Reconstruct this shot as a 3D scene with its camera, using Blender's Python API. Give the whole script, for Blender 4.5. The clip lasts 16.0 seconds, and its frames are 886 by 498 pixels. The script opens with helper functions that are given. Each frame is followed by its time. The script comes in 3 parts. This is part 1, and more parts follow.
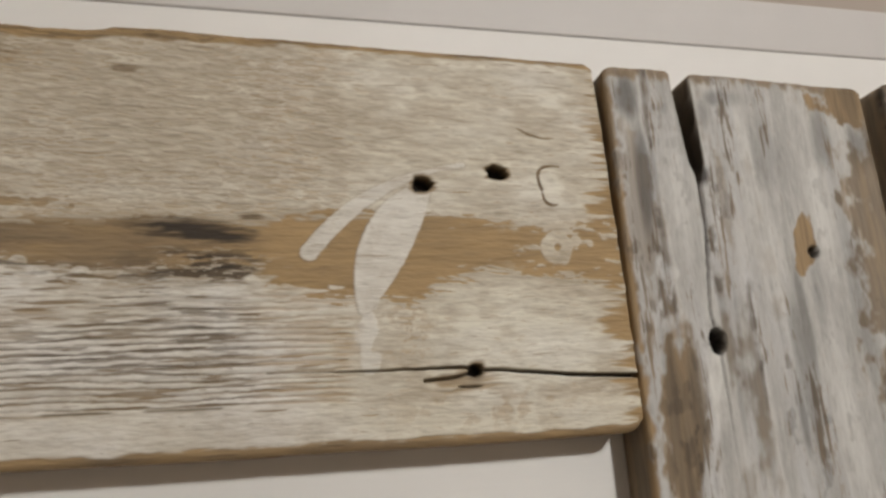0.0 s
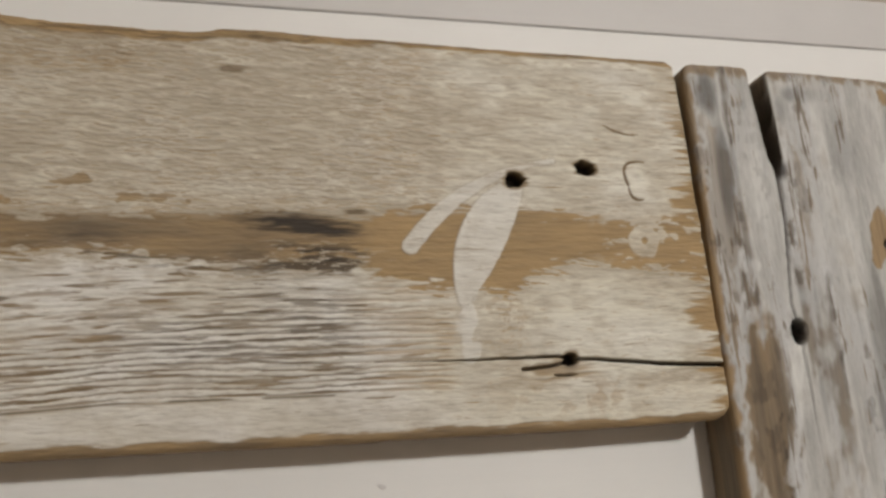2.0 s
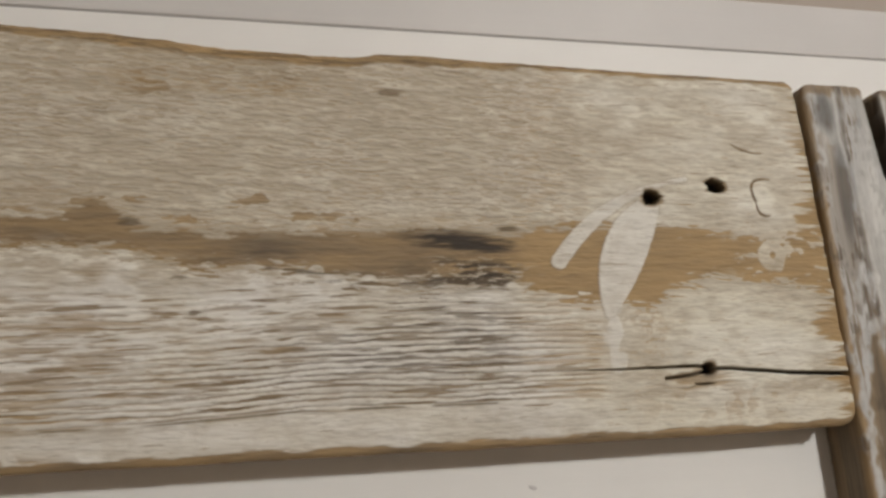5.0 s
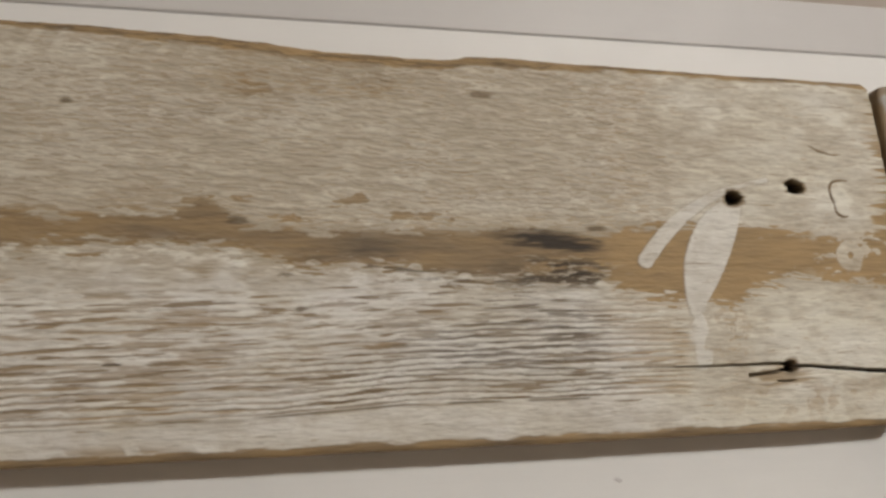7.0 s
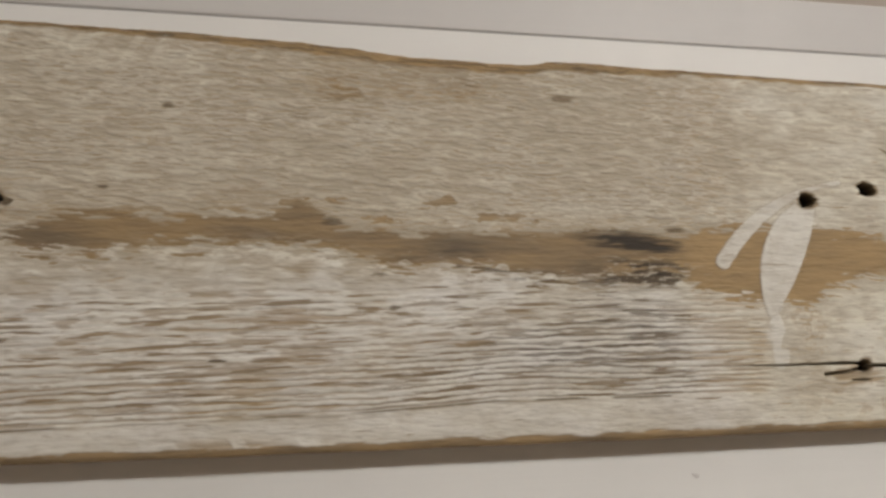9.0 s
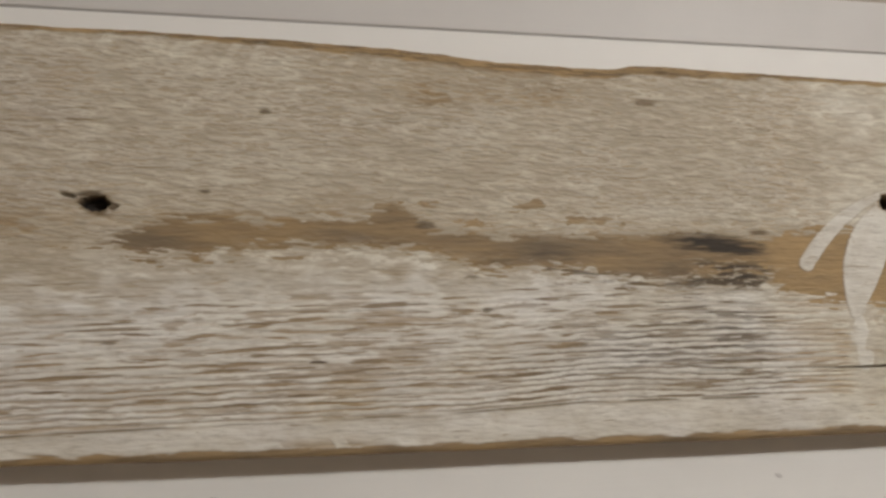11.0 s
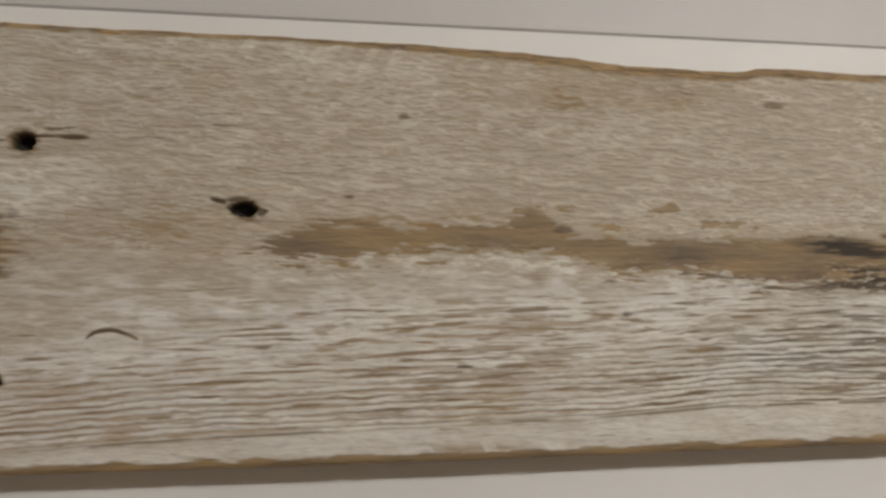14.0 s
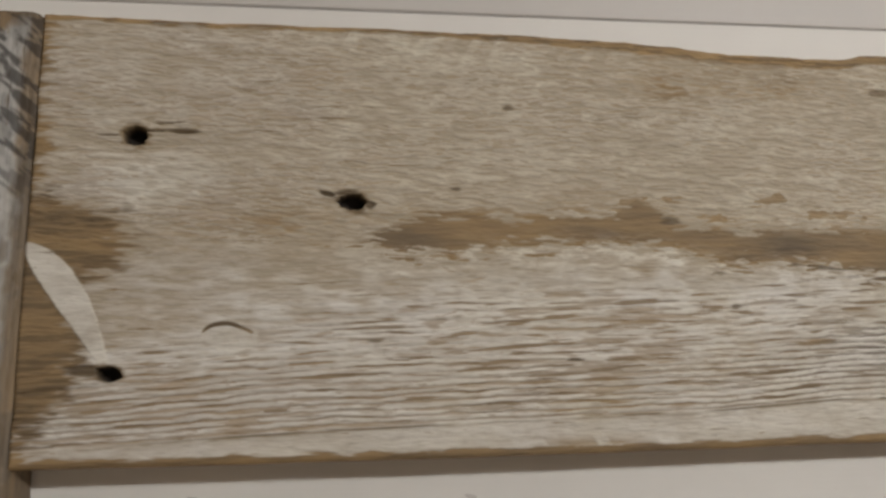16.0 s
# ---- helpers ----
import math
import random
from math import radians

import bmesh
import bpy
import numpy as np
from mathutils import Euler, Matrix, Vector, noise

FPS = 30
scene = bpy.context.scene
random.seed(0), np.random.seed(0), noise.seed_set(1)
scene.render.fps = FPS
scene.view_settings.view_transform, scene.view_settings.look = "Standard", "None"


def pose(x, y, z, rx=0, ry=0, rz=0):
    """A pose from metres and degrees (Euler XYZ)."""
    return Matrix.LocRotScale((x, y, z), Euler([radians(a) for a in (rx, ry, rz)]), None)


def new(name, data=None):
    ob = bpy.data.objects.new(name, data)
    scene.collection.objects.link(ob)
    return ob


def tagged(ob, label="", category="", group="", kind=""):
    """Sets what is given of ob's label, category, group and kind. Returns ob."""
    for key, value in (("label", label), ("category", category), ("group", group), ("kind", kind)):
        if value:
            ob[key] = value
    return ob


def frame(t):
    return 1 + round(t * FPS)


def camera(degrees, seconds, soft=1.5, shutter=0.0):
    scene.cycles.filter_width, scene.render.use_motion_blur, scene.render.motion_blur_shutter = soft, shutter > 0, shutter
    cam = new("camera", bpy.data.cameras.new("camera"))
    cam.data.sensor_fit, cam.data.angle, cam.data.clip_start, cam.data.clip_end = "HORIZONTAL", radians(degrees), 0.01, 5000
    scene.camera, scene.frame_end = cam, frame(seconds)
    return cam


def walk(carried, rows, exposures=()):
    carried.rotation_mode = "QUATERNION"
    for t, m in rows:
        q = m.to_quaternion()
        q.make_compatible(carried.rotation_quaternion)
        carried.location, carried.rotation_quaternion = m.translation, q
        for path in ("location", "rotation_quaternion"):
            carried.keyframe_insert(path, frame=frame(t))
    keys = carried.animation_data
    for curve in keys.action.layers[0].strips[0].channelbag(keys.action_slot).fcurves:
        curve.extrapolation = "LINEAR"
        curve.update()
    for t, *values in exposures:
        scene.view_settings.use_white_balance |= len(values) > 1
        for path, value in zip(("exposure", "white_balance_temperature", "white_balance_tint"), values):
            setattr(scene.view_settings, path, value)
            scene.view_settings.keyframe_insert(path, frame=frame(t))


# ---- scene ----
# camera: slides along the rail, about a third of a metre from it
cam = camera(59.2, 16.0, soft=2.8, shutter=0.5)
ROWS = [
    (0.0, -0.15689, -0.31596, -0.00977, 105.484, 3.395, -13.239),
    (0.5, -0.16551, -0.31784, -0.00952, 105.438, 3.25, -12.952),
    (1.0, -0.17472, -0.3186, -0.01029, 105.281, 3.095, -12.652),
    (1.5, -0.18462, -0.31966, -0.01046, 105.046, 3.1, -12.434),
    (2.0, -0.19538, -0.31987, -0.00933, 104.777, 3.173, -12.398),
    (2.5, -0.20625, -0.32093, -0.0082, 104.479, 3.115, -12.456),
    (3.0, -0.21718, -0.32128, -0.00618, 104.301, 3.0, -12.435),
    (3.5, -0.22878, -0.32299, -0.00332, 104.12, 3.032, -12.431),
    (4.0, -0.24057, -0.325, -0.00099, 104.042, 3.042, -12.231),
    (6.5, -0.29249, -0.33034, 0.00362, 103.356, 2.538, -11.697),
    (7.0, -0.3019, -0.33087, 0.0052, 103.05, 2.372, -11.483),
    (7.5, -0.3108, -0.33218, 0.00495, 102.954, 2.233, -11.219),
    (8.0, -0.31955, -0.33304, 0.00492, 102.873, 2.078, -11.031),
    (8.5, -0.32807, -0.33386, 0.00556, 102.769, 2.111, -10.868),
    (9.0, -0.3372, -0.33429, 0.00658, 102.753, 2.009, -10.715),
    (11.5, -0.38214, -0.33406, 0.00942, 102.395, 1.88, -9.628),
    (12.0, -0.39202, -0.33339, 0.00951, 102.198, 1.976, -9.699),
    (12.5, -0.40043, -0.33227, 0.01067, 102.077, 1.999, -9.648),
    (13.0, -0.40873, -0.33075, 0.01249, 102.012, 1.938, -9.424),
    (13.5, -0.41844, -0.32994, 0.01423, 101.972, 1.881, -9.203),
    (14.0, -0.42869, -0.32751, 0.016, 102.006, 1.694, -8.889),
    (14.5, -0.43942, -0.32531, 0.0166, 102.028, 1.672, -8.614),
    (15.0, -0.44846, -0.3226, 0.01679, 101.941, 1.604, -8.067),
    (15.5, -0.45711, -0.32073, 0.01647, 101.84, 1.607, -7.752),
    (16.0, -0.46559, -0.31956, 0.0156, 101.836, 1.681, -7.369),
]
EXPOSURES = [(0.0, -0.07), (9.0, -0.07), (16.0, -0.12)]
walk(cam, [(t, pose(*row)) for t, *row in ROWS], EXPOSURES)

# ---- world and lamps ----
world = bpy.data.worlds.new("world")
scene.world = world
world.use_nodes = True
world.node_tree.nodes["Background"].inputs[0].default_value = (0.8, 0.85, 1.0, 1)
world.node_tree.nodes["Background"].inputs[1].default_value = 0.05
LAMP_AT, LAMP_GLOW = (0.45, -1.48, 0.53), 480.0


# ---- materials ----
def nodes_of(name, rough=0.7):
    mat = bpy.data.materials.new(name)
    mat.use_nodes = True
    nt = mat.node_tree
    bsdf = nt.nodes["Principled BSDF"]
    bsdf.inputs["Roughness"].default_value = rough
    return mat, nt, bsdf


def noise_node(nt, scale, stretch=(1, 1, 1), detail=4.0, rough=0.6, turn=0.0):
    co = nt.nodes.new("ShaderNodeTexCoord")
    mp = nt.nodes.new("ShaderNodeMapping")
    mp.vector_type = "TEXTURE"
    mp.inputs["Scale"].default_value = tuple(1 / v for v in stretch)
    mp.inputs["Rotation"].default_value = (0, radians(turn), 0)
    nz = nt.nodes.new("ShaderNodeTexNoise")
    nz.inputs["Scale"].default_value, nz.inputs["Detail"].default_value, nz.inputs["Roughness"].default_value = scale, detail, rough
    nt.links.new(co.outputs["Object"], mp.inputs["Vector"])
    nt.links.new(mp.outputs["Vector"], nz.inputs["Vector"])
    return nz.outputs["Fac"]


def ramp(nt, fac, lo, hi, a=0.0, b=1.0):
    mr = nt.nodes.new("ShaderNodeMapRange")
    mr.interpolation_type = "SMOOTHSTEP"
    for key, value in (("From Min", lo), ("From Max", hi), ("To Min", a), ("To Max", b)):
        mr.inputs[key].default_value = value
    nt.links.new(fac, mr.inputs["Value"])
    return mr.outputs["Result"]


def mix(nt, fac, a, b, mode="MIX"):
    mx = nt.nodes.new("ShaderNodeMix")
    mx.data_type, mx.blend_type = "RGBA", mode
    for socket, value in ((mx.inputs[0], fac), (mx.inputs[6], a), (mx.inputs[7], b)):
        if isinstance(value, (int, float)):
            socket.default_value = value
        elif isinstance(value, tuple):
            socket.default_value = (*value, 1)
        else:
            nt.links.new(value, socket)
    return mx.outputs[2]


def attr(nt, name):
    node = nt.nodes.new("ShaderNodeAttribute")
    node.attribute_name = name
    return node.outputs["Fac"]


def bump(nt, bsdf, height, strength, distance):
    node = nt.nodes.new("ShaderNodeBump")
    node.inputs["Strength"].default_value, node.inputs["Distance"].default_value = strength, distance
    nt.links.new(height, node.inputs["Height"])
    nt.links.new(node.outputs["Normal"], bsdf.inputs["Normal"])


def old_wood(name, grain, beige, cream, chalk, ochre, grey_wood, rings):
    """Weathered board: worn paint over bare wood. The masks lie on the mesh as attributes, the grain runs along x or z."""
    mat, nt, bsdf = nodes_of(name, 0.72)

    def along(long, short):
        return (long, short, short) if grain == "x" else (short, short, long)

    lean = -1.3 if grain == "x" else 0.0
    fine = noise_node(nt, 1.0, along(44.0, 560.0), 3.0, 0.5, lean)
    pick = noise_node(nt, 1.0, along(150.0, 760.0), 2.0, 0.5)
    wide = noise_node(nt, 1.0, along(16.0, 110.0), 4.0)
    cloud = noise_node(nt, 70.0, (1, 1, 1), 4.0)
    grit = noise_node(nt, 1300.0, (1, 1, 1), 2.0)
    full = mix(nt, attr(nt, "chalk"), cream, chalk)
    paint = mix(nt, attr(nt, "cream"), beige, full)
    paint = mix(nt, ramp(nt, wide, 0.35, 0.68, 0.0, 0.34), paint, tuple(c * 0.74 for c in beige))
    paint = mix(nt, ramp(nt, cloud, 0.5, 0.7, 0.0, 0.32), paint, (beige[0] * 0.88, beige[1] * 0.86, beige[2] * 0.84))
    paint = mix(nt, ramp(nt, pick, 0.48, 0.75, 0.0, 0.32), paint, full)
    paint = mix(nt, ramp(nt, pick, 0.46, 0.24, 0.0, 0.3), paint, tuple(c * 0.55 for c in beige))
    wood = mix(nt, attr(nt, "grey"), ochre, grey_wood)
    wood = mix(nt, ramp(nt, fine, 0.40, 0.68, 0.0, 0.65), wood, mix(nt, 0.5, wood, (0.07, 0.05, 0.035)))
    wood = mix(nt, ramp(nt, wide, 0.40, 0.68, 0.0, 0.35), wood, tuple(min(0.8, c * 1.35) for c in ochre))
    # thin lines and specks where the paint has worn off the grain
    def worn_by(field, mask, top):
        lift = nt.nodes.new("ShaderNodeMath")
        lift.operation, lift.inputs[1].default_value = "MULTIPLY_ADD", 0.36
        nt.links.new(attr(nt, mask), lift.inputs[0])
        nt.links.new(field, lift.inputs[2])
        return ramp(nt, lift.outputs[0], 0.65, 0.79, 0.0, top)

    def most_of(a, b):
        node = nt.nodes.new("ShaderNodeMath")
        node.operation = "MAXIMUM"
        nt.links.new(a, node.inputs[0])
        nt.links.new(b, node.inputs[1])
        return node

    turns = nt.nodes.new("ShaderNodeMath")
    turns.operation, turns.inputs[1].default_value = "MULTIPLY", 200 * 2 * math.pi
    nt.links.new(attr(nt, "ring"), turns.inputs[0])
    wave = nt.nodes.new("ShaderNodeMath")
    wave.operation = "SINE"
    nt.links.new(turns.outputs[0], wave.inputs[0])
    ringed = nt.nodes.new("ShaderNodeMath")
    ringed.operation, ringed.inputs[1].default_value = "MULTIPLY_ADD", rings
    nt.links.new(wave.outputs[0], ringed.inputs[0])
    nt.links.new(fine, ringed.inputs[2])
    worn = most_of(worn_by(ringed.outputs[0], "wear", 0.9), worn_by(pick, "speck", 0.55)).outputs[0]
    most = most_of(attr(nt, "bare"), worn)
    base = mix(nt, most.outputs[0], paint, wood)
    base = mix(nt, attr(nt, "stain_shade"), base, (0.012, 0.009, 0.008))
    nt.links.new(base, bsdf.inputs["Base Color"])
    total = nt.nodes.new("ShaderNodeMath")
    total.operation, total.inputs[1].default_value = "MULTIPLY_ADD", -0.8
    nt.links.new(worn, total.inputs[0])
    nt.links.new(ringed.outputs[0], total.inputs[2])
    last = nt.nodes.new("ShaderNodeMath")
    last.operation, last.inputs[1].default_value = "MULTIPLY_ADD", 0.3
    nt.links.new(grit, last.inputs[0])
    nt.links.new(total.outputs[0], last.inputs[2])
    flaky = nt.nodes.new("ShaderNodeMath")
    flaky.operation, flaky.inputs[1].default_value = "MULTIPLY_ADD", 1.1
    nt.links.new(pick, flaky.inputs[0])
    nt.links.new(last.outputs[0], flaky.inputs[2])
    bump(nt, bsdf, flaky.outputs[0], 0.6, 0.0005)
    return mat


def painted(name, colour, rough, patch=0.06, relief=0.1):
    mat, nt, bsdf = nodes_of(name, rough)
    big = noise_node(nt, 9.0, (1, 1, 1), 4.0)
    brush = noise_node(nt, 1.0, (25.0, 380.0, 380.0), 3.0)
    col = mix(nt, ramp(nt, big, 0.3, 0.7), tuple(c * (1 - patch) for c in colour), colour)
    col = mix(nt, ramp(nt, brush, 0.4, 0.75, 0.0, 0.25), col, tuple(c * (1 - patch) for c in colour))
    nt.links.new(col, bsdf.inputs["Base Color"])
    bump(nt, bsdf, brush, relief, 0.0006)
    return mat


RAIL_WOOD = old_wood("rail_worn_paint", "x", (0.465, 0.402, 0.308), (0.785, 0.752, 0.635), (0.775, 0.758, 0.715), (0.385, 0.262, 0.126), (0.175, 0.132, 0.085), 0.05)
STILE_WOOD = old_wood("stile_worn_paint", "z", (0.43, 0.422, 0.40), (0.69, 0.682, 0.65), (0.595, 0.595, 0.588), (0.34, 0.235, 0.125), (0.17, 0.14, 0.105), 0.02)
WHITE = painted("white_wall_paint", (0.84, 0.83, 0.805), 0.5)
TRIM_WHITE = painted("white_trim_paint", (0.64, 0.62, 0.605), 0.42)
TAUPE = painted("taupe_wall_paint", (0.42, 0.36, 0.31), 0.7)
CEILING = painted("ceiling_paint", (0.52, 0.49, 0.46), 0.8)
# floor tone is assumed, pale to throw more light up from below
FLOOR = painted("pale_bounce_floor", (0.60, 0.54, 0.465), 0.5, 0.3, 0.3)
CHROME, _nt, _b = nodes_of("lamp_metal", 0.3)
_b.inputs["Metallic"].default_value = 1.0
GLOW, _nt, _b = nodes_of("lamp_diffuser", 0.4)
_b.inputs["Emission Color"].default_value, _b.inputs["Emission Strength"].default_value = (1.0, 0.966, 0.917, 1), LAMP_GLOW


# ---- mesh helpers ----
def part(name, bm, material, parent=None, label=""):
    me = bpy.data.meshes.new(name)
    bm.to_mesh(me)
    bm.free()
    me.materials.append(material)
    ob = new(name, me)
    ob.parent = parent
    return tagged(ob, label=label) if label else ob


def box(x0, x1, y0, y1, z0, z1, bevel=0.0):
    bm = bmesh.new()
    bmesh.ops.create_cube(bm, size=1)
    for v in bm.verts:
        v.co = Vector((x0 + (v.co.x + 0.5) * (x1 - x0), y0 + (v.co.y + 0.5) * (y1 - y0), z0 + (v.co.z + 0.5) * (z1 - z0)))
    if bevel:
        bmesh.ops.bevel(bm, geom=bm.edges[:], offset=bevel, segments=3, affect="EDGES", profile=0.5)
    return bm


TABLES = {}


def vnoise(u, v, seed):
    """Smooth value noise, 0 to 1, of two arrays."""
    if seed not in TABLES:
        TABLES[seed] = np.random.RandomState(seed).rand(256, 256)
    tab = TABLES[seed]
    iu, iv = np.floor(u).astype(int), np.floor(v).astype(int)
    fu, fv = u - iu, v - iv
    fu, fv = fu * fu * (3 - 2 * fu), fv * fv * (3 - 2 * fv)
    a, b = iu % 256, iv % 256
    c, d = (a + 1) % 256, (b + 1) % 256
    return (tab[a, b] * (1 - fu) + tab[c, b] * fu) * (1 - fv) + (tab[a, d] * (1 - fu) + tab[c, d] * fu) * fv


def fbm(u, v, seed, octaves=3):
    total, weight, amp = 0.0, 0.0, 1.0
    for k in range(octaves):
        total = total + amp * vnoise(u * 2 ** k + 17.3 * k, v * 2 ** k + 9.1 * k, seed + k)
        weight += amp
        amp *= 0.55
    return total / weight


def sstep(lo, hi, x):
    t = np.clip((x - lo) / (hi - lo), 0, 1)
    return t * t * (3 - 2 * t)


def blob(X, Z, x, z, rx, rz, turn=0.0):
    """Distance from a point in radii of a turned ellipse."""
    a = radians(turn)
    dx, dz = X - x, Z - z
    return np.hypot((dx * math.cos(a) + dz * math.sin(a)) / rx, (-dx * math.sin(a) + dz * math.cos(a)) / rz)


def stroke(X, Z, p0, p1, p2, widths, steps=40):
    """Signed distance (metres, minus inside) to a brush stroke along a bent line, and the place across it."""
    best = np.full(X.shape, 9.0)
    for k in range(steps + 1):
        t = k / steps
        x = (1 - t) ** 2 * p0[0] + 2 * t * (1 - t) * p1[0] + t * t * p2[0]
        z = (1 - t) ** 2 * p0[1] + 2 * t * (1 - t) * p1[1] + t * t * p2[1]
        w = max(0.0003, np.polyval(np.polyfit(np.linspace(0, 1, len(widths)), widths, min(3, len(widths) - 1)), t))
        best = np.minimum(best, np.hypot(X - x, Z - z) - w)
    return best


def board_mesh(name, X, Y, Z, masks, back, material, cut=None):
    """A board from a grid of its worn front (X, Y, Z arrays), with four sides and a back."""
    nx, nz = X.shape
    verts = [np.stack([X, Y, Z], -1).reshape(-1, 3)]
    idx = np.arange(nx * nz).reshape(nx, nz)
    quads = np.stack([idx[:-1, :-1], idx[1:, :-1], idx[1:, 1:], idx[:-1, 1:]], -1).reshape(-1, 4)
    if cut is not None:
        c = cut.reshape(-1)
        quads = quads[~c[quads].all(1)]
    ring = np.concatenate([idx[:, 0], idx[-1, 1:], idx[-2::-1, -1], idx[0, -2:0:-1]])
    count, n = nx * nz, len(ring)
    front = verts[0][ring]
    prev, faces, layers = ring, [quads], 6
    for k in range(1, layers + 1):
        row = front.copy()
        f = k / layers
        row[:, 1] = front[:, 1] * (1 - f) + back * f
        row[:, 2] += (vnoise(front[:, 0] / 0.01, front[:, 2] / 0.01 + k, 50) - 0.5) * 0.0006
        verts.append(row)
        cur = count + np.arange(n)
        count += n
        faces.append(np.stack([prev, cur, np.roll(cur, -1), np.roll(prev, -1)], -1)[:, ::-1][:, [1, 2, 3, 0]][:, ::-1])
        prev = cur
    co = np.concatenate(verts)
    polys = np.concatenate(faces)
    me = bpy.data.meshes.new(name)
    me.vertices.add(len(co))
    me.vertices.foreach_set("co", co.astype(np.float32).ravel())
    me.loops.add(len(polys) * 4)
    me.loops.foreach_set("vertex_index", polys.astype(np.int32).ravel())
    me.polygons.add(len(polys))
    me.polygons.foreach_set("loop_start", np.arange(0, len(polys) * 4, 4, dtype=np.int32))
    me.polygons.foreach_set("use_smooth", np.ones(len(polys), dtype=bool))
    me.update(calc_edges=True)
    for key, (grid, side) in masks.items():
        layer = me.attributes.new(key, "FLOAT", "POINT")
        sides = np.tile(grid.reshape(-1)[ring] if side is None else np.full(n, side), layers)
        layer.data.foreach_set("value", np.concatenate([np.clip(grid, 0, 1).reshape(-1), sides]).astype(np.float32))
    me.materials.append(material)
    return new(name, me)


WALL_Y = 0.025

# ---- structure: the wall behind, its trim, and the room ----
tagged(part("wall_north", box(-2.0, 2.0, WALL_Y, 0.16, -1.6, 0.2050, 0.0008), WHITE), "smooth white painted wall panel behind the boards", "wall", kind="structure")
tagged(part("trim", box(-2.0, 2.0, WALL_Y + 0.0005, 0.155, 0.2065, 0.2385, 0.0010), TRIM_WHITE), "white painted horizontal trim board above the panel", "trim", kind="structure")
tagged(part("wall_upper", box(-2.0, 2.0, 0.06, 0.16, 0.2385, 1.3), TAUPE), "taupe painted wall above the trim", "wall", kind="structure")
tagged(part("wall_joint", box(-2.0, 2.0, WALL_Y + 0.0020, 0.15, 0.2040, 0.2072), TRIM_WHITE), "narrow recessed joint between panel and trim", "wall", kind="structure")
# assumed room out of view; taupe on these walls holds back bounce light
tagged(part("wall_south", box(-2.0, 2.0, -3.6, -3.5, -1.6, 1.3), TAUPE), "plain taupe wall opposite", "wall", kind="structure")
tagged(part("wall_west", box(-2.1, -2.0, -3.6, 0.16, -1.6, 1.3), TAUPE), "plain taupe side wall", "wall", kind="structure")
tagged(part("wall_east", box(2.0, 2.1, -3.6, 0.16, -1.6, 1.3), TAUPE), "plain taupe side wall", "wall", kind="structure")
tagged(part("ceiling", box(-2.1, 2.1, -3.6, 0.16, 1.3, 1.4), CEILING), "plain pale taupe ceiling", "ceiling", kind="structure")
# unseen floor, added pale so its bounce lifts the lower wall
tagged(part("floor", box(-2.1, 2.1, -3.6, 0.16, -1.7, -1.6), FLOOR), "unseen floor, kept pale to bounce light up", "floor", kind="structure")

# ---- the frame of old boards ----
frame_thing = tagged(new("board_frame"), "frame of reclaimed barn boards with worn white paint on the wall", "wooden frame")


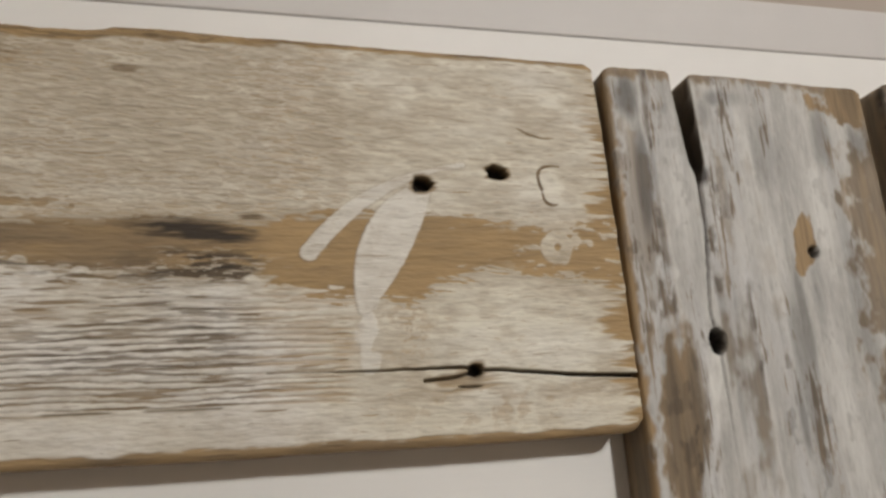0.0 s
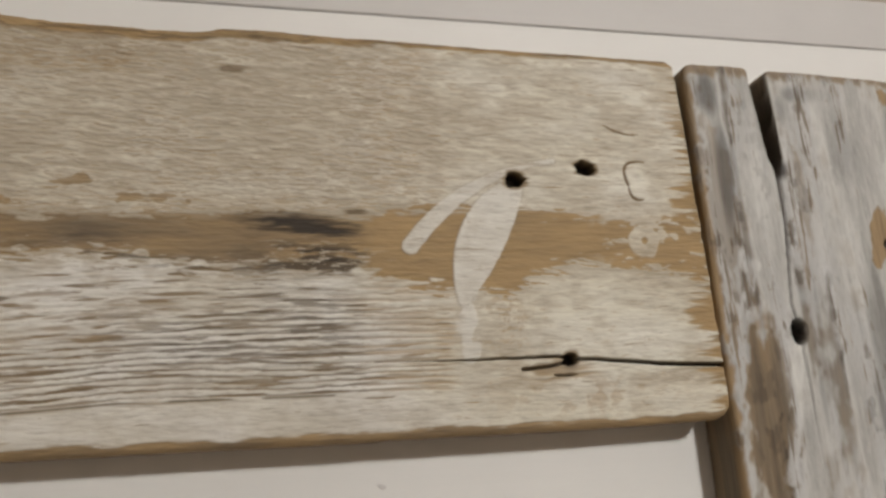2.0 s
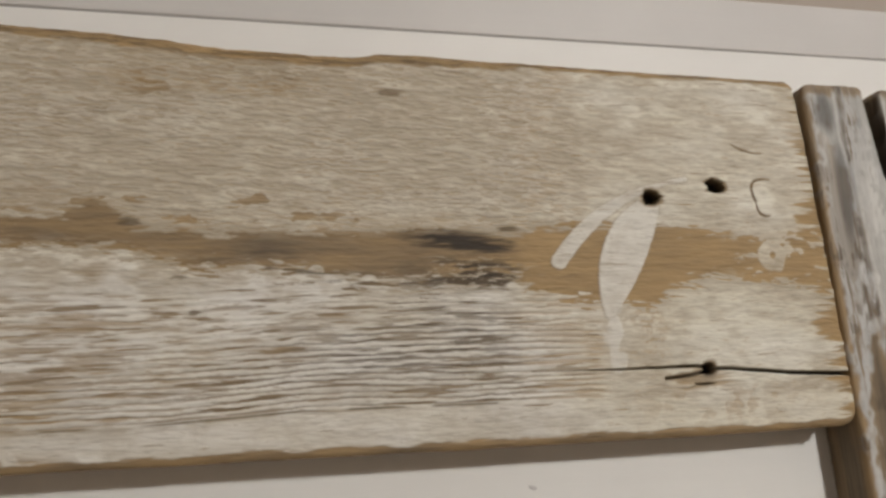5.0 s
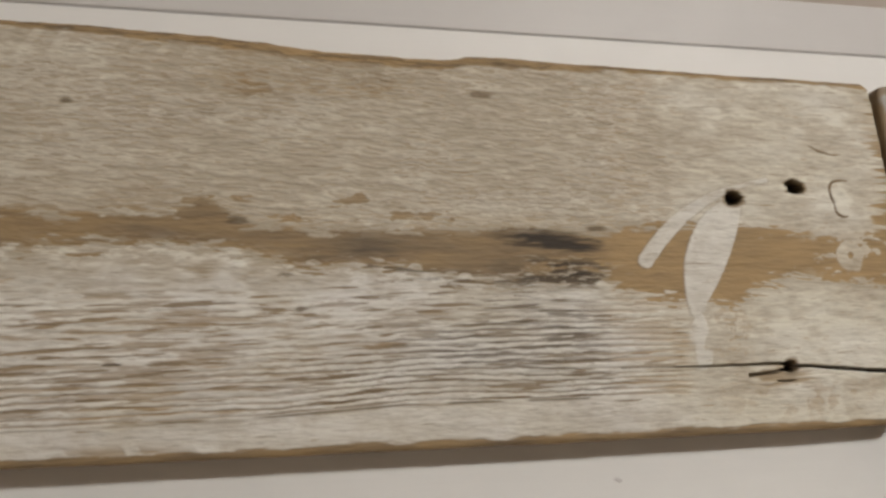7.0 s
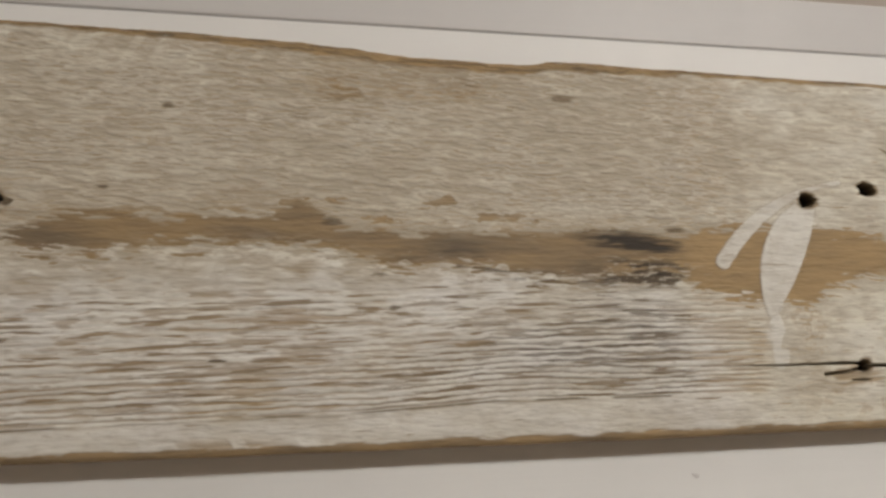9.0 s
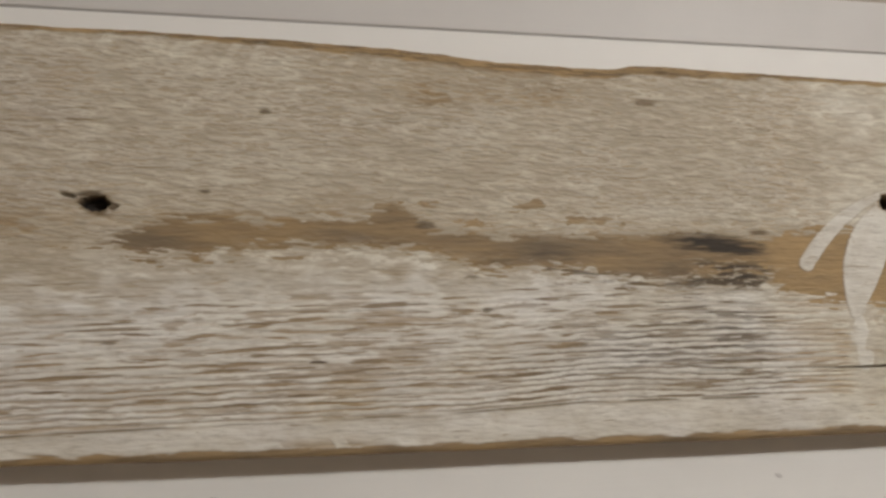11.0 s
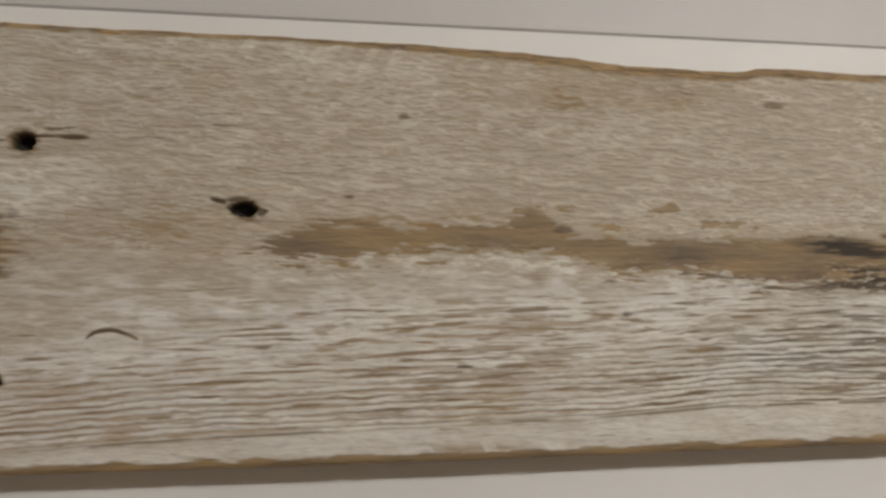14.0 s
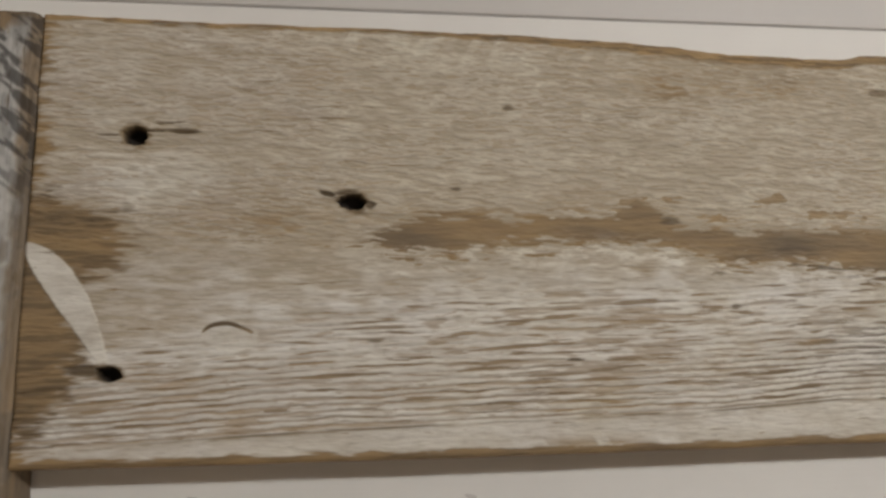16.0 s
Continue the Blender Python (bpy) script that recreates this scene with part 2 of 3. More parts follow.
def rail():
    nx, nz = 1300, 540
    U, S = np.meshgrid(np.linspace(0, 1, nx), np.linspace(0, 1, nz), indexing="ij")
    zr = S * 0.18
    left = -0.5895 + 0.0006 * vnoise(zr / 0.012, zr * 0, 3)
    right = 0.0084 - 0.0045 * S ** 1.5 + 0.0012 * (fbm(zr / 0.006, zr * 0 + 4, 5) - 0.5)
    X = left + (right - left) * U
    # worn upper edge: straight at first, a shallow dip, a small step, then a slow fall
    top = np.interp(X, [-0.60, -0.51, -0.44, -0.39, -0.337, -0.31, -0.283, -0.25, -0.2235, -0.216, -0.204, -0.167, -0.075, 0.000, 0.0025, 0.009],
                    [0.1852, 0.1838, 0.1836, 0.1829, 0.1812, 0.1797, 0.1768, 0.1760, 0.1758, 0.1780, 0.1785, 0.1777, 0.1761, 0.1752, 0.1738, 0.166])
    top = top + 0.0007 + 0.0008 * (fbm(X / 0.02, X * 0, 7) - 0.5) + 0.0004 * (fbm(X / 0.004, X * 0, 8) - 0.5)
    low = np.interp(X, [-0.60, -0.52, -0.42, -0.20, -0.10, -0.03, 0.001, 0.005, 0.0095], [-0.0010, -0.0018, -0.0028, -0.0028, -0.0024, -0.0018, -0.0008, 0.0006, 0.0055])
    low = low + 0.0005 * (fbm(X / 0.03, X * 0 + 3, 9) - 0.5)
    Z = low + (top - low) * S

    # grain that runs a little uphill towards the end of the board
    strip = np.interp(X, [-0.60, -0.50, -0.40, -0.30, -0.25, 0.01], [0.004, 0.0082, 0.0108, 0.0127, 0.0155, 0.0155])
    Zg = Z - strip + 0.0018 * fbm(X / 0.09, Z / 0.05, 11)
    # bent coordinates keep the flakes from lining up
    Xw = X + 0.006 * (fbm(X / 0.013, Z / 0.004, 13) - 0.5)
    Zw = Z + 0.0016 * (fbm(X / 0.012, Z / 0.007, 15) - 0.5)
    lean = 0.07
    flake = fbm(Xw / 0.011, Zw / 0.0016, 21)
    fleck = fbm((Xw + 0.35 * Z) / 0.0070, (Zw + 0.5 * lean * X) / 0.0019, 31)
    chips = fbm(Xw / 0.0062, (Zw + lean * X) / 0.0010, 35)
    blot = fbm(X / 0.03, Z / 0.018, 41)
    streak = fbm(X / 0.020, Zg / 0.0015, 51, 2)
    streak2 = fbm(X / 0.012, Zg / 0.0010, 61, 2)
    fine = fbm(X / 0.004, Z / 0.0006, 71, 2)

    ring_at = (Zg + 0.02) / 0.0027 + 1.2 * fbm(X / 0.08, Z / 0.014, 85) + 0.55 * fbm(X / 0.010, Z / 0.004, 87)

    # bare brown band along the middle
    bx = [-0.60, -0.47, -0.455, -0.442, -0.433, -0.411, -0.389, -0.366, -0.345, -0.335, -0.328, -0.317, -0.295, -0.254, -0.228, -0.199, -0.157, -0.141, -0.120, -0.089, -0.082, -0.056, -0.033, -0.006, 0.006]
    up = np.interp(X, bx, [0.084, 0.084, 0.088, 0.0935, 0.0975, 0.0985, 0.0952, 0.0985, 0.0990, 0.1055, 0.1020, 0.0950, 0.0925, 0.0928, 0.0933, 0.0940, 0.0915, 0.0952, 0.0970, 0.0950, 0.0950, 0.0932, 0.0925, 0.0920, 0.0930])
    dn = np.interp(X, bx, [0.090, 0.090, 0.087, 0.0805, 0.0800, 0.0810, 0.0838, 0.0850, 0.0845, 0.0838, 0.0835, 0.0822, 0.0765, 0.0740, 0.0700, 0.0675, 0.0695, 0.0630, 0.0580, 0.0565, 0.0640, 0.0725, 0.0685, 0.0655, 0.0650])
    soft_low = sstep(-0.16, -0.12, X)
    inside = np.minimum(up - Z + (flake - 0.5) * 0.010 + (fleck - 0.5) * 0.008, Z - dn + (flake - 0.5) * (0.016 - 0.005 * soft_low) + (chips - 0.5) * 0.012)
    band = sstep(-0.0010, 0.0013, inside)
    # islands of bare wood just above the band, and ragged paint along it
    above = np.exp(-np.clip(Z - up, 0, 1) / 0.008) * (Z > up - 0.002) * sstep(-0.47, -0.44, X) * sstep(-0.15, -0.19, X)
    band = np.maximum(band, sstep(0.50, 0.60, blot * 0.35 + flake * 0.65 + 0.06 * above) * above)
    lump = fbm(X / 0.010, Z / 0.0035, 105)
    for x, z, rx, rz in ((-0.271, 0.1050, 0.006, 0.0016), (-0.279, 0.1020, 0.005, 0.0012), (-0.245, 0.0980, 0.009, 0.0022), (-0.335, 0.1030, 0.009, 0.0024), (-0.302, 0.0965, 0.009, 0.0022), (-0.225, 0.0970, 0.007, 0.0016), (-0.318, 0.1045, 0.005, 0.0013)):
        band = np.maximum(band, 0.9 * sstep(0.0, 0.35, 1 - blob(X, Z, x, z, rx, rz) + (lump - 0.5) * 3.2 + (fleck - 0.5) * 3.4 + (chips - 0.5) * 1.5))
    for x, z, rx, rz in ((-0.256, 0.0938, 0.014, 0.0018), (-0.316, 0.0988, 0.007, 0.0026), (-0.165, 0.0925, 0.016, 0.0018), (-0.283, 0.0985, 0.010, 0.0022), (-0.36, 0.0985, 0.012, 0.0018)):
        band = band * (1 - 0.95 * sstep(0.0, 0.35, 1 - blob(X, Z, x, z, rx, rz) + (lump - 0.5) * 2.0 + (fleck - 0.5) * 2.0))
    # bare patch at the board's left end
    lend = np.maximum(1.1 - blob(X, Z, -0.588, 0.087, 0.040, 0.019), 1.0 - blob(X, Z, -0.590, 0.045, 0.028, 0.040))
    lend = sstep(-0.05, 0.28, lend + (flake - 0.5) * 0.75)
    mottle = sstep(0.52, 0.66, flake) * np.clip(1.2 - blob(X, Z, -0.50, 0.092, 0.05, 0.014), 0, 1) * 0.8
    # thin worn lines in the lower half
    zone = sstep(0.0, 0.002, Z - strip) * sstep(0.010, -0.006, Z - np.interp(X, [-0.60, -0.50, -0.42], [0.038, 0.046, 0.064])) * sstep(-0.113, -0.122, X + (fleck - 0.5) * 0.006)
    much = 0.50 - 0.10 * np.clip(1.3 - blob(X, Z, -0.36, 0.040, 0.085, 0.022), 0, 1) - 0.07 * np.clip(1.2 - blob(X, Z, -0.20, 0.040, 0.07, 0.03), 0, 1)
    much = much - 0.02 * sstep(-0.158, -0.154, X) - 0.08 * np.clip(1.2 - blob(X, Z, -0.54, 0.022, 0.05, 0.014), 0, 1)
    much = much + 0.10 * np.clip(1.2 - blob(X, Z, -0.272, 0.066, 0.05, 0.014), 0, 1) + 0.09 * np.clip(1.1 - blob(X, Z, -0.368, 0.037, 0.012, 0.008), 0, 1)
    phase = np.sin(2 * math.pi * ring_at)
    lines = 0.8 * sstep(0.0, 0.09, 0.5 * streak + 0.5 * streak2 - much - 0.165) * zone
    # thin grooves, crowded just above the plain strip, higher up only on the greyed part
    reach = np.interp(X, [-0.60, -0.48, -0.36, -0.26, -0.20, -0.15], [0.030, 0.026, 0.022, 0.034, 0.050, 0.050])
    near = sstep(1.25, 0.55, (Z - strip) / reach)
    groove = np.clip(phase, 0, 1) ** 2
    grooves = sstep(0.25, 0.62, groove * (0.35 + 0.75 * near) + 1.5 * (streak - 0.5) + 1.3 * (streak2 - 0.5) - 0.24 * (1 - near) + near * (0.05 + 0.13 * sstep(-0.40, -0.48, X))) * zone * (0.12 + 0.88 * near)
    # soft tan patches drawn out along the grain
    smudge = fbm(Xw / 0.017, Zg / 0.0023, 55, 3)
    tan = np.clip(1.35 - blob(X, Z, -0.365, 0.046, 0.105, 0.024), 0, 1) + 0.6 * np.clip(1.2 - blob(X, Z, -0.545, 0.035, 0.06, 0.014), 0, 1) + 0.35 * np.clip(1.2 - blob(X, Z, -0.24, 0.052, 0.07, 0.016), 0, 1)
    patches = 0.74 * sstep(0.54, 0.65, smudge * 0.85 + streak2 * 0.15 - 0.09 * (1 - np.clip(tan, 0, 1))) * sstep(0.0, 0.25, tan) * sstep(0.0, 0.003, Z - strip)
    lines = np.maximum.reduce([lines, 0.78 * grooves, patches])
    # tan flecks in the upper half
    upper = sstep(0.0, 0.004, Z - up) * sstep(-0.10, -0.13, X)
    flecks = np.maximum(sstep(0.58, 0.74, 0.6 * fleck + 0.4 * blot) * 0.8, 0.9 * sstep(0.61, 0.72, 0.7 * chips + 0.3 * blot)) * upper
    edge_rub = sstep(0.014, 0.002, top - Z) * sstep(0.46, 0.60, flake) * np.clip(1.5 - blob(X, Z, -0.285, 0.165, 0.075, 0.02), 0, 1)
    mixed = 0.5 * chips + 0.5 * flake
    rub = sstep(0.50, 0.60, mixed) * np.clip(1.3 - blob(X, Z, -0.314, 0.159, 0.022, 0.011), 0, 1) + sstep(0.49, 0.60, mixed) * np.clip(1.3 - blob(X, Z, -0.262, 0.161, 0.020, 0.010), 0, 1)
    # worn right end
    rend = sstep(-0.002, 0.006, X - (right - 0.008) + (fbm(X / 0.03, Zw / 0.0021, 111, 2) - 0.5) * 0.034) * sstep(-0.02, 0.02, 0.15 - Z)
    swirl = fbm((X + Z) / 0.009, (Z - X) / 0.007, 81)
    patchy = 0.75 * sstep(0.50, 0.60, 0.5 * fbm((X + Z) / 0.0042, (Z - X) / 0.0034, 83) + 0.5 * flake) * np.clip(1.3 - blob(X, Z, -0.094, 0.046, 0.013, 0.018), 0, 1)
    patchy = np.maximum(patchy, sstep(0.56, 0.64, swirl) * np.clip(1.2 - blob(X, Z, -0.06, 0.012, 0.05, 0.010), 0, 1) * 0.6)
    lrim = sstep(0.008, 0.001, X - left + (streak2 - 0.5) * 0.014 + (flake - 0.5) * 0.010)
    # bare edges above and below
    rim = np.maximum(sstep(0.0044, 0.0026, top - Z + (flake - 0.5) * 0.003 - 0.0026 * sstep(-0.43, -0.33, X) * sstep(-0.12, -0.2, X)), sstep(0.0040, 0.0028, Z - low + (flake - 0.5) * 0.0035))
    comb = sstep(0.55, 0.65, vnoise(X / 0.007 + Z * 90, Z / 0.05, 91)) * sstep(0.009, 0.004, Z - low) * np.clip(1.3 - blob(X, Z, -0.365, 0.005, 0.03, 0.012), 0, 1)

    bare = np.maximum.reduce([band, lend, mottle, lines * 0.8, flecks * 0.62, edge_rub, rub, rend, patchy * 0.8, lrim, rim, comb * 0.7])
    # thin paint beside the lower end of the wide stroke
    thin = np.clip(1.25 - blob(X, Z, -0.1195, 0.045, 0.0065, 0.020), 0, 1) + 0.8 * np.clip(1.2 - blob(X, Z, -0.136, 0.049, 0.016, 0.012), 0, 1)
    bare = np.maximum(bare, 0.62 * np.clip(thin, 0, 1) * sstep(0.40, 0.56, 0.5 * flake + 0.5 * streak2))
    # remains of paint on the band near the right end
    ring = sstep(0.0, 0.3, 1 - np.abs(blob(X, Z, -0.024, 0.0815, 0.0062, 0.0066) - 0.75) * 1.8 + (swirl - 0.5))
    scraps = sstep(0.62, 0.7, fbm(X / 0.007, Z / 0.003, 95)) * sstep(-0.055, -0.035, X) * (Z > 0.06) * (Z < 0.1)
    bare = bare * (1 - np.maximum(ring * 0.9, scraps * 0.8))
    drop = np.maximum(1.3 - blob(X, Z, -0.2443, 0.0745, 0.0028, 0.0022), 1.2 - blob(X, Z, -0.222, 0.0712, 0.003, 0.0012))
    bare = bare * (1 - sstep(0.0, 0.3, drop))

    # brush strokes of fresher paint
    s1 = stroke(X, Z, (-0.066, 0.1195), (-0.109, 0.1125), (-0.1345, 0.0785), [0.0012, 0.0014, 0.0020, 0.0030, 0.0038, 0.0038])
    s2 = stroke(X, Z, (-0.0860, 0.1055), (-0.1040, 0.087), (-0.1125, 0.054), [0.0040, 0.0085, 0.0106, 0.0100, 0.0078, 0.0022])
    s3 = stroke(X, Z, (-0.109, 0.058), (-0.113, 0.045), (-0.1105, 0.030), [0.0035, 0.0050, 0.0045])
    s4 = stroke(X, Z, (-0.5885, 0.085), (-0.572, 0.072), (-0.5562, 0.037), [0.0012, 0.0048, 0.0062, 0.0058, 0.0040, 0.0016])
    hair = (fleck - 0.5) * 0.0008
    st = np.maximum.reduce([sstep(0.0005, -0.0005, s + hair) for s in (s1, s2, s4)])
    st = np.maximum(st, 0.6 * sstep(0.0005, -0.003, s3 + (swirl - 0.5) * 0.008))
    bare = bare * (1 - 0.96 * st)

    cream = 0.31 + 1.1 * (blot - 0.5) + 1.35 * (fleck - 0.5) + 0.8 * (flake - 0.5) + 0.95 * (chips - 0.5) * upper
    cream = cream + 0.16 * sstep(-0.121, -0.117, X + (fleck - 0.5) * 0.004) + 0.55 * np.clip(1.3 - blob(X, Z, -0.045, 0.046, 0.045, 0.024), 0, 1)
    cream = cream + 0.35 * sstep(0.022, 0.0, Z - up) * upper * sstep(-0.34, -0.28, X) + 0.86 * zone + 0.9 * (streak2 - 0.5) * zone - 0.25 * phase * zone * near
    swept = sstep(0.5, 0.66, vnoise((X - 0.6 * Z) / 0.0055, Z / 0.04, 107)) * sstep(0.022, 0.004, top - Z) * sstep(-0.50, -0.46, X) * sstep(-0.32, -0.36, X)
    cream = cream + 0.45 * swept + 0.10 * sstep(-0.121, -0.117, X) * (Z > 0.1)
    in_strip = sstep(0.0, -0.001, Z - strip)
    cream = cream * (1 - 0.75 * in_strip) + 0.5 * in_strip + 0.12 * in_strip + 0.6 * np.clip(1.3 - blob(X, Z, -0.545, 0.112, 0.027, 0.012), 0, 1)
    cream = cream + 0.45 * np.clip(1.0 - blob(X, Z, -0.508, 0.0475, 0.011, 0.006), 0, 1) * 2
    scab = sstep(0.0, 0.25, 1 - blob(X, Z, -0.5085, 0.0472, 0.0125, 0.0062, -4) + (swirl - 0.5) * 0.5) * sstep(0.0525, 0.0505, Z + 0.1 * np.abs(X + 0.512))
    bare, cream, st = bare * (1 - scab), np.maximum(cream, scab), np.maximum(st, 0.6 * scab)
    cream = cream + 0.6 * np.clip(1.25 - blob(X, Z, -0.0235, 0.1105, 0.0055, 0.0095), 0, 1)
    cream = np.where(st > 0.3, 1.0 - 0.35 * np.abs(fleck - 0.5), cream)

    ridge = np.exp(-np.abs(Z - up - 0.002) / 0.003) * sstep(0.48, 0.62, flake) * sstep(-0.36, -0.30, X) * sstep(-0.16, -0.2, X)
    ridge = np.maximum(ridge, np.exp(-np.abs(Z - dn + 0.002) / 0.003) * sstep(0.48, 0.6, fleck) * sstep(-0.46, -0.40, X) * sstep(-0.13, -0.16, X))
    cream, bare = cream + 0.6 * ridge, bare * (1 - 0.7 * ridge)
    chalk = 0.15 + 0.6 * sstep(-0.11, -0.16, X) * sstep(0.09, 0.06, Z) + 0.5 * sstep(-0.44, -0.54, X) + 0.9 * (blot - 0.5)
    chalk = np.where(st > 0.3, 0.75, chalk)
    # how far the thin grain lines are worn
    wear = zone * (0.26 + 1.5 * (0.5 - much) + 0.5 * (streak - 0.5))
    wear = wear + 0.45 * sstep(-0.008, 0.004, X) + 0.04 * zone
    wear = wear - 0.12 * sstep(-0.158, -0.152, X) * zone
    wear = wear * (1 - 0.9 * sstep(-0.121, -0.115, X) * sstep(0.0, -0.03, X))
    speck = (0.34 + 0.9 * (blot - 0.5)) * upper + 0.15 * zone + 0.35 * np.clip(1.3 - blob(X, Z, -0.29, 0.165, 0.08, 0.016), 0, 1)
    speck = speck + 0.35 * np.clip(1.3 - blob(X, Z, -0.50, 0.093, 0.05, 0.014), 0, 1) + 0.5 * np.exp(-np.abs(np.minimum(up - Z, Z - dn)) / 0.004) * sstep(-0.48, -0.44, X) * (X < -0.13)
    speck = speck * (1 - 0.8 * np.clip(1.1 - blob(X, Z, -0.542, 0.112, 0.026, 0.011), 0, 1)) + 0.12 * sstep(-0.121, -0.115, X)
    speck = np.where(st > 0.3, -0.2, speck)
    wear = np.where(st > 0.3, -0.1, wear)

    # greyed wood, and underside shade on the lower rim
    grey = 0.30 + 0.6 * (blot - 0.4) + 0.75 * np.clip(1.2 - blob(X, Z, -0.21, 0.045, 0.06, 0.032), 0, 1) * sstep(-0.154, -0.158, X)
    grey = grey + 0.35 * np.clip(1.2 - blob(X, Z, -0.437, 0.088, 0.018, 0.012), 0, 1) + 0.3 * np.clip(1.2 - blob(X, Z, -0.265, 0.083, 0.022, 0.009), 0, 1)
    grey = grey - 0.33 * sstep(-0.16, -0.14, X) + 0.26 * sstep(-0.16, -0.2, X) * sstep(0.0, 0.004, Z - dn) * (Z < up)
    grey = grey + 0.35 * np.clip(rub + edge_rub, 0, 1)
    grey = np.where(rim > 0.5, 0.12 + 0.7 * (blot - 0.3) + 0.5 * (flake - 0.5), grey)
    # lower rim darker: shade of its rounding put into the wood colour
    grey = grey + 0.22 * (rim > 0.5) * (Z < 0.05)
    grey = np.where(lend > 0.4, 0.55 + 0.5 * (blot - 0.5), grey)

    # dark stains, plus groove shade in the same mask
    stain_shade = 0.92 * sstep(1.15, 0.4, blob(X, Z, -0.178, 0.0868, 0.028, 0.0056, -7) + (flake - 0.5) * 0.9)
    stain_shade = np.maximum(stain_shade, 0.9 * sstep(0.42, 0.58, flake) * np.clip(1.35 - blob(X, Z, -0.174, 0.074, 0.028, 0.007), 0, 1))
    stain_shade = np.maximum(stain_shade, 0.35 * sstep(0.56, 0.72, streak2) * np.clip(1.3 - blob(X, Z, -0.178, 0.048, 0.030, 0.026), 0, 1) * sstep(-0.154, -0.158, X))
    # groove shade painted in as colour, beside the cut relief
    stain_shade = np.maximum(stain_shade, 0.17 * grooves * sstep(-0.32, -0.27, X) * sstep(-0.150, -0.157, X))
    stain_shade = np.maximum(stain_shade, 0.72 * sstep(0.15, 0.55, 1.1 - blob(X, Z, -0.172, 0.0715, 0.024, 0.0062) + (flake - 0.5) * 1.5))
    dashes = sstep(0.62, 0.70, fbm(Xw / 0.0045, Zw / 0.0011, 109)) * np.clip(1.4 - blob(X, Z, -0.178, 0.0725, 0.028, 0.008), 0, 1)
    stain_shade, bare = stain_shade * (1 - 0.8 * dashes), bare * (1 - 0.8 * dashes)
    stain_shade = np.maximum(stain_shade, 0.6 * sstep(1.1, 0.5, blob(X, Z, -0.157, 0.0935, 0.007, 0.0016) + (flake - 0.5)))
    for x, z, rx, rz, a in ((-0.2935, 0.0573, 0.0026, 0.0009, 0.5), (-0.3205, 0.0955, 0.004, 0.0016, 0.5), (-0.211, 0.1585, 0.0075, 0.0013, 0.4), (-0.391, 0.147, 0.0022, 0.0012, 0.45),
                            (-0.4035, 0.1468, 0.003, 0.0008, 0.3), (-0.4157, 0.1095, 0.0022, 0.0009, 0.5), (-0.367, 0.0355, 0.004, 0.0004, 0.7), (-0.452, 0.0448, 0.003, 0.0005, 0.5), (-0.3, 0.072, 0.004, 0.0008, 0.4)):
        stain_shade = np.maximum(stain_shade, a * sstep(1.3, 0.4, blob(X, Z, x, z, rx, rz) + (fleck - 0.5) * 1.6 + (flake - 0.5) * 1.2))
    # the dark joint of two rings above the plain strip
    seam = np.exp(-((Z - strip - 0.0006) / 0.00045) ** 2) * sstep(0.36, 0.52, streak) * sstep(-0.56, -0.50, X) * sstep(-0.12, -0.15, X)
    stain_shade = np.maximum(stain_shade, 0.55 * seam)
    # dirt along the lower border of the bare band
    stain_shade = np.maximum(stain_shade, 0.6 * sstep(0.50, 0.66, flake) * np.exp(-np.abs(Z - dn - 0.001) / 0.0025) * sstep(-0.30, -0.27, X) * sstep(-0.15, -0.17, X))
    stain_shade = np.maximum(stain_shade, 0.35 * sstep(0.52, 0.66, flake) * np.clip(1.2 - blob(X, Z, -0.265, 0.081, 0.03, 0.008), 0, 1))
    stain_shade = np.maximum(stain_shade, 0.32 * sstep(0.46, 0.66, flake) * lend)
    # faint darker outline just outside the two right-hand strokes
    stroke_outline = np.maximum(sstep(0.0012, 0.0004, np.abs(s1 + hair)) * (s1 > 0), sstep(0.0012, 0.0004, np.abs(s2 + hair)) * (s2 > 0))
    stain_shade = np.maximum(stain_shade, 0.16 * stroke_outline * sstep(0.40, 0.60, flake))
    stain_shade = stain_shade * sstep(-0.150, -0.157, X)
    stain_shade = np.maximum(stain_shade, 0.15 * stroke_outline * sstep(0.34, 0.54, flake))
    stain_shade = np.maximum(stain_shade, 0.38 * rim * sstep(0.50, 0.62, flake) * (Z > 0.1))
    # thin scratched marks
    for p0, p1, p2, w in (((-0.5195, 0.0495), (-0.514, 0.0565), (-0.5005, 0.0492), 0.0008), ((-0.0195, 0.1203), (-0.034, 0.122), (-0.029, 0.109), 0.0007),
                          ((-0.029, 0.109), (-0.029, 0.100), (-0.022, 0.1015), 0.0006), ((-0.038, 0.139), (-0.03, 0.133), (-0.0205, 0.1345), 0.0005)):
        line = sstep(0.0004, -0.0002, stroke(X, Z, p0, p1, p2, [w * 0.4, w, w * 0.6]) + (fleck - 0.5) * 0.0008)
        stain_shade = np.maximum(stain_shade, 0.55 * line)
        bare = np.maximum(bare, line)

    stain_shade = stain_shade * (1 - 0.9 * np.clip(st, 0, 1))
    # nail holes, knot hole and the long crack; near-black colour paints in their shade
    depth = np.zeros_like(X)
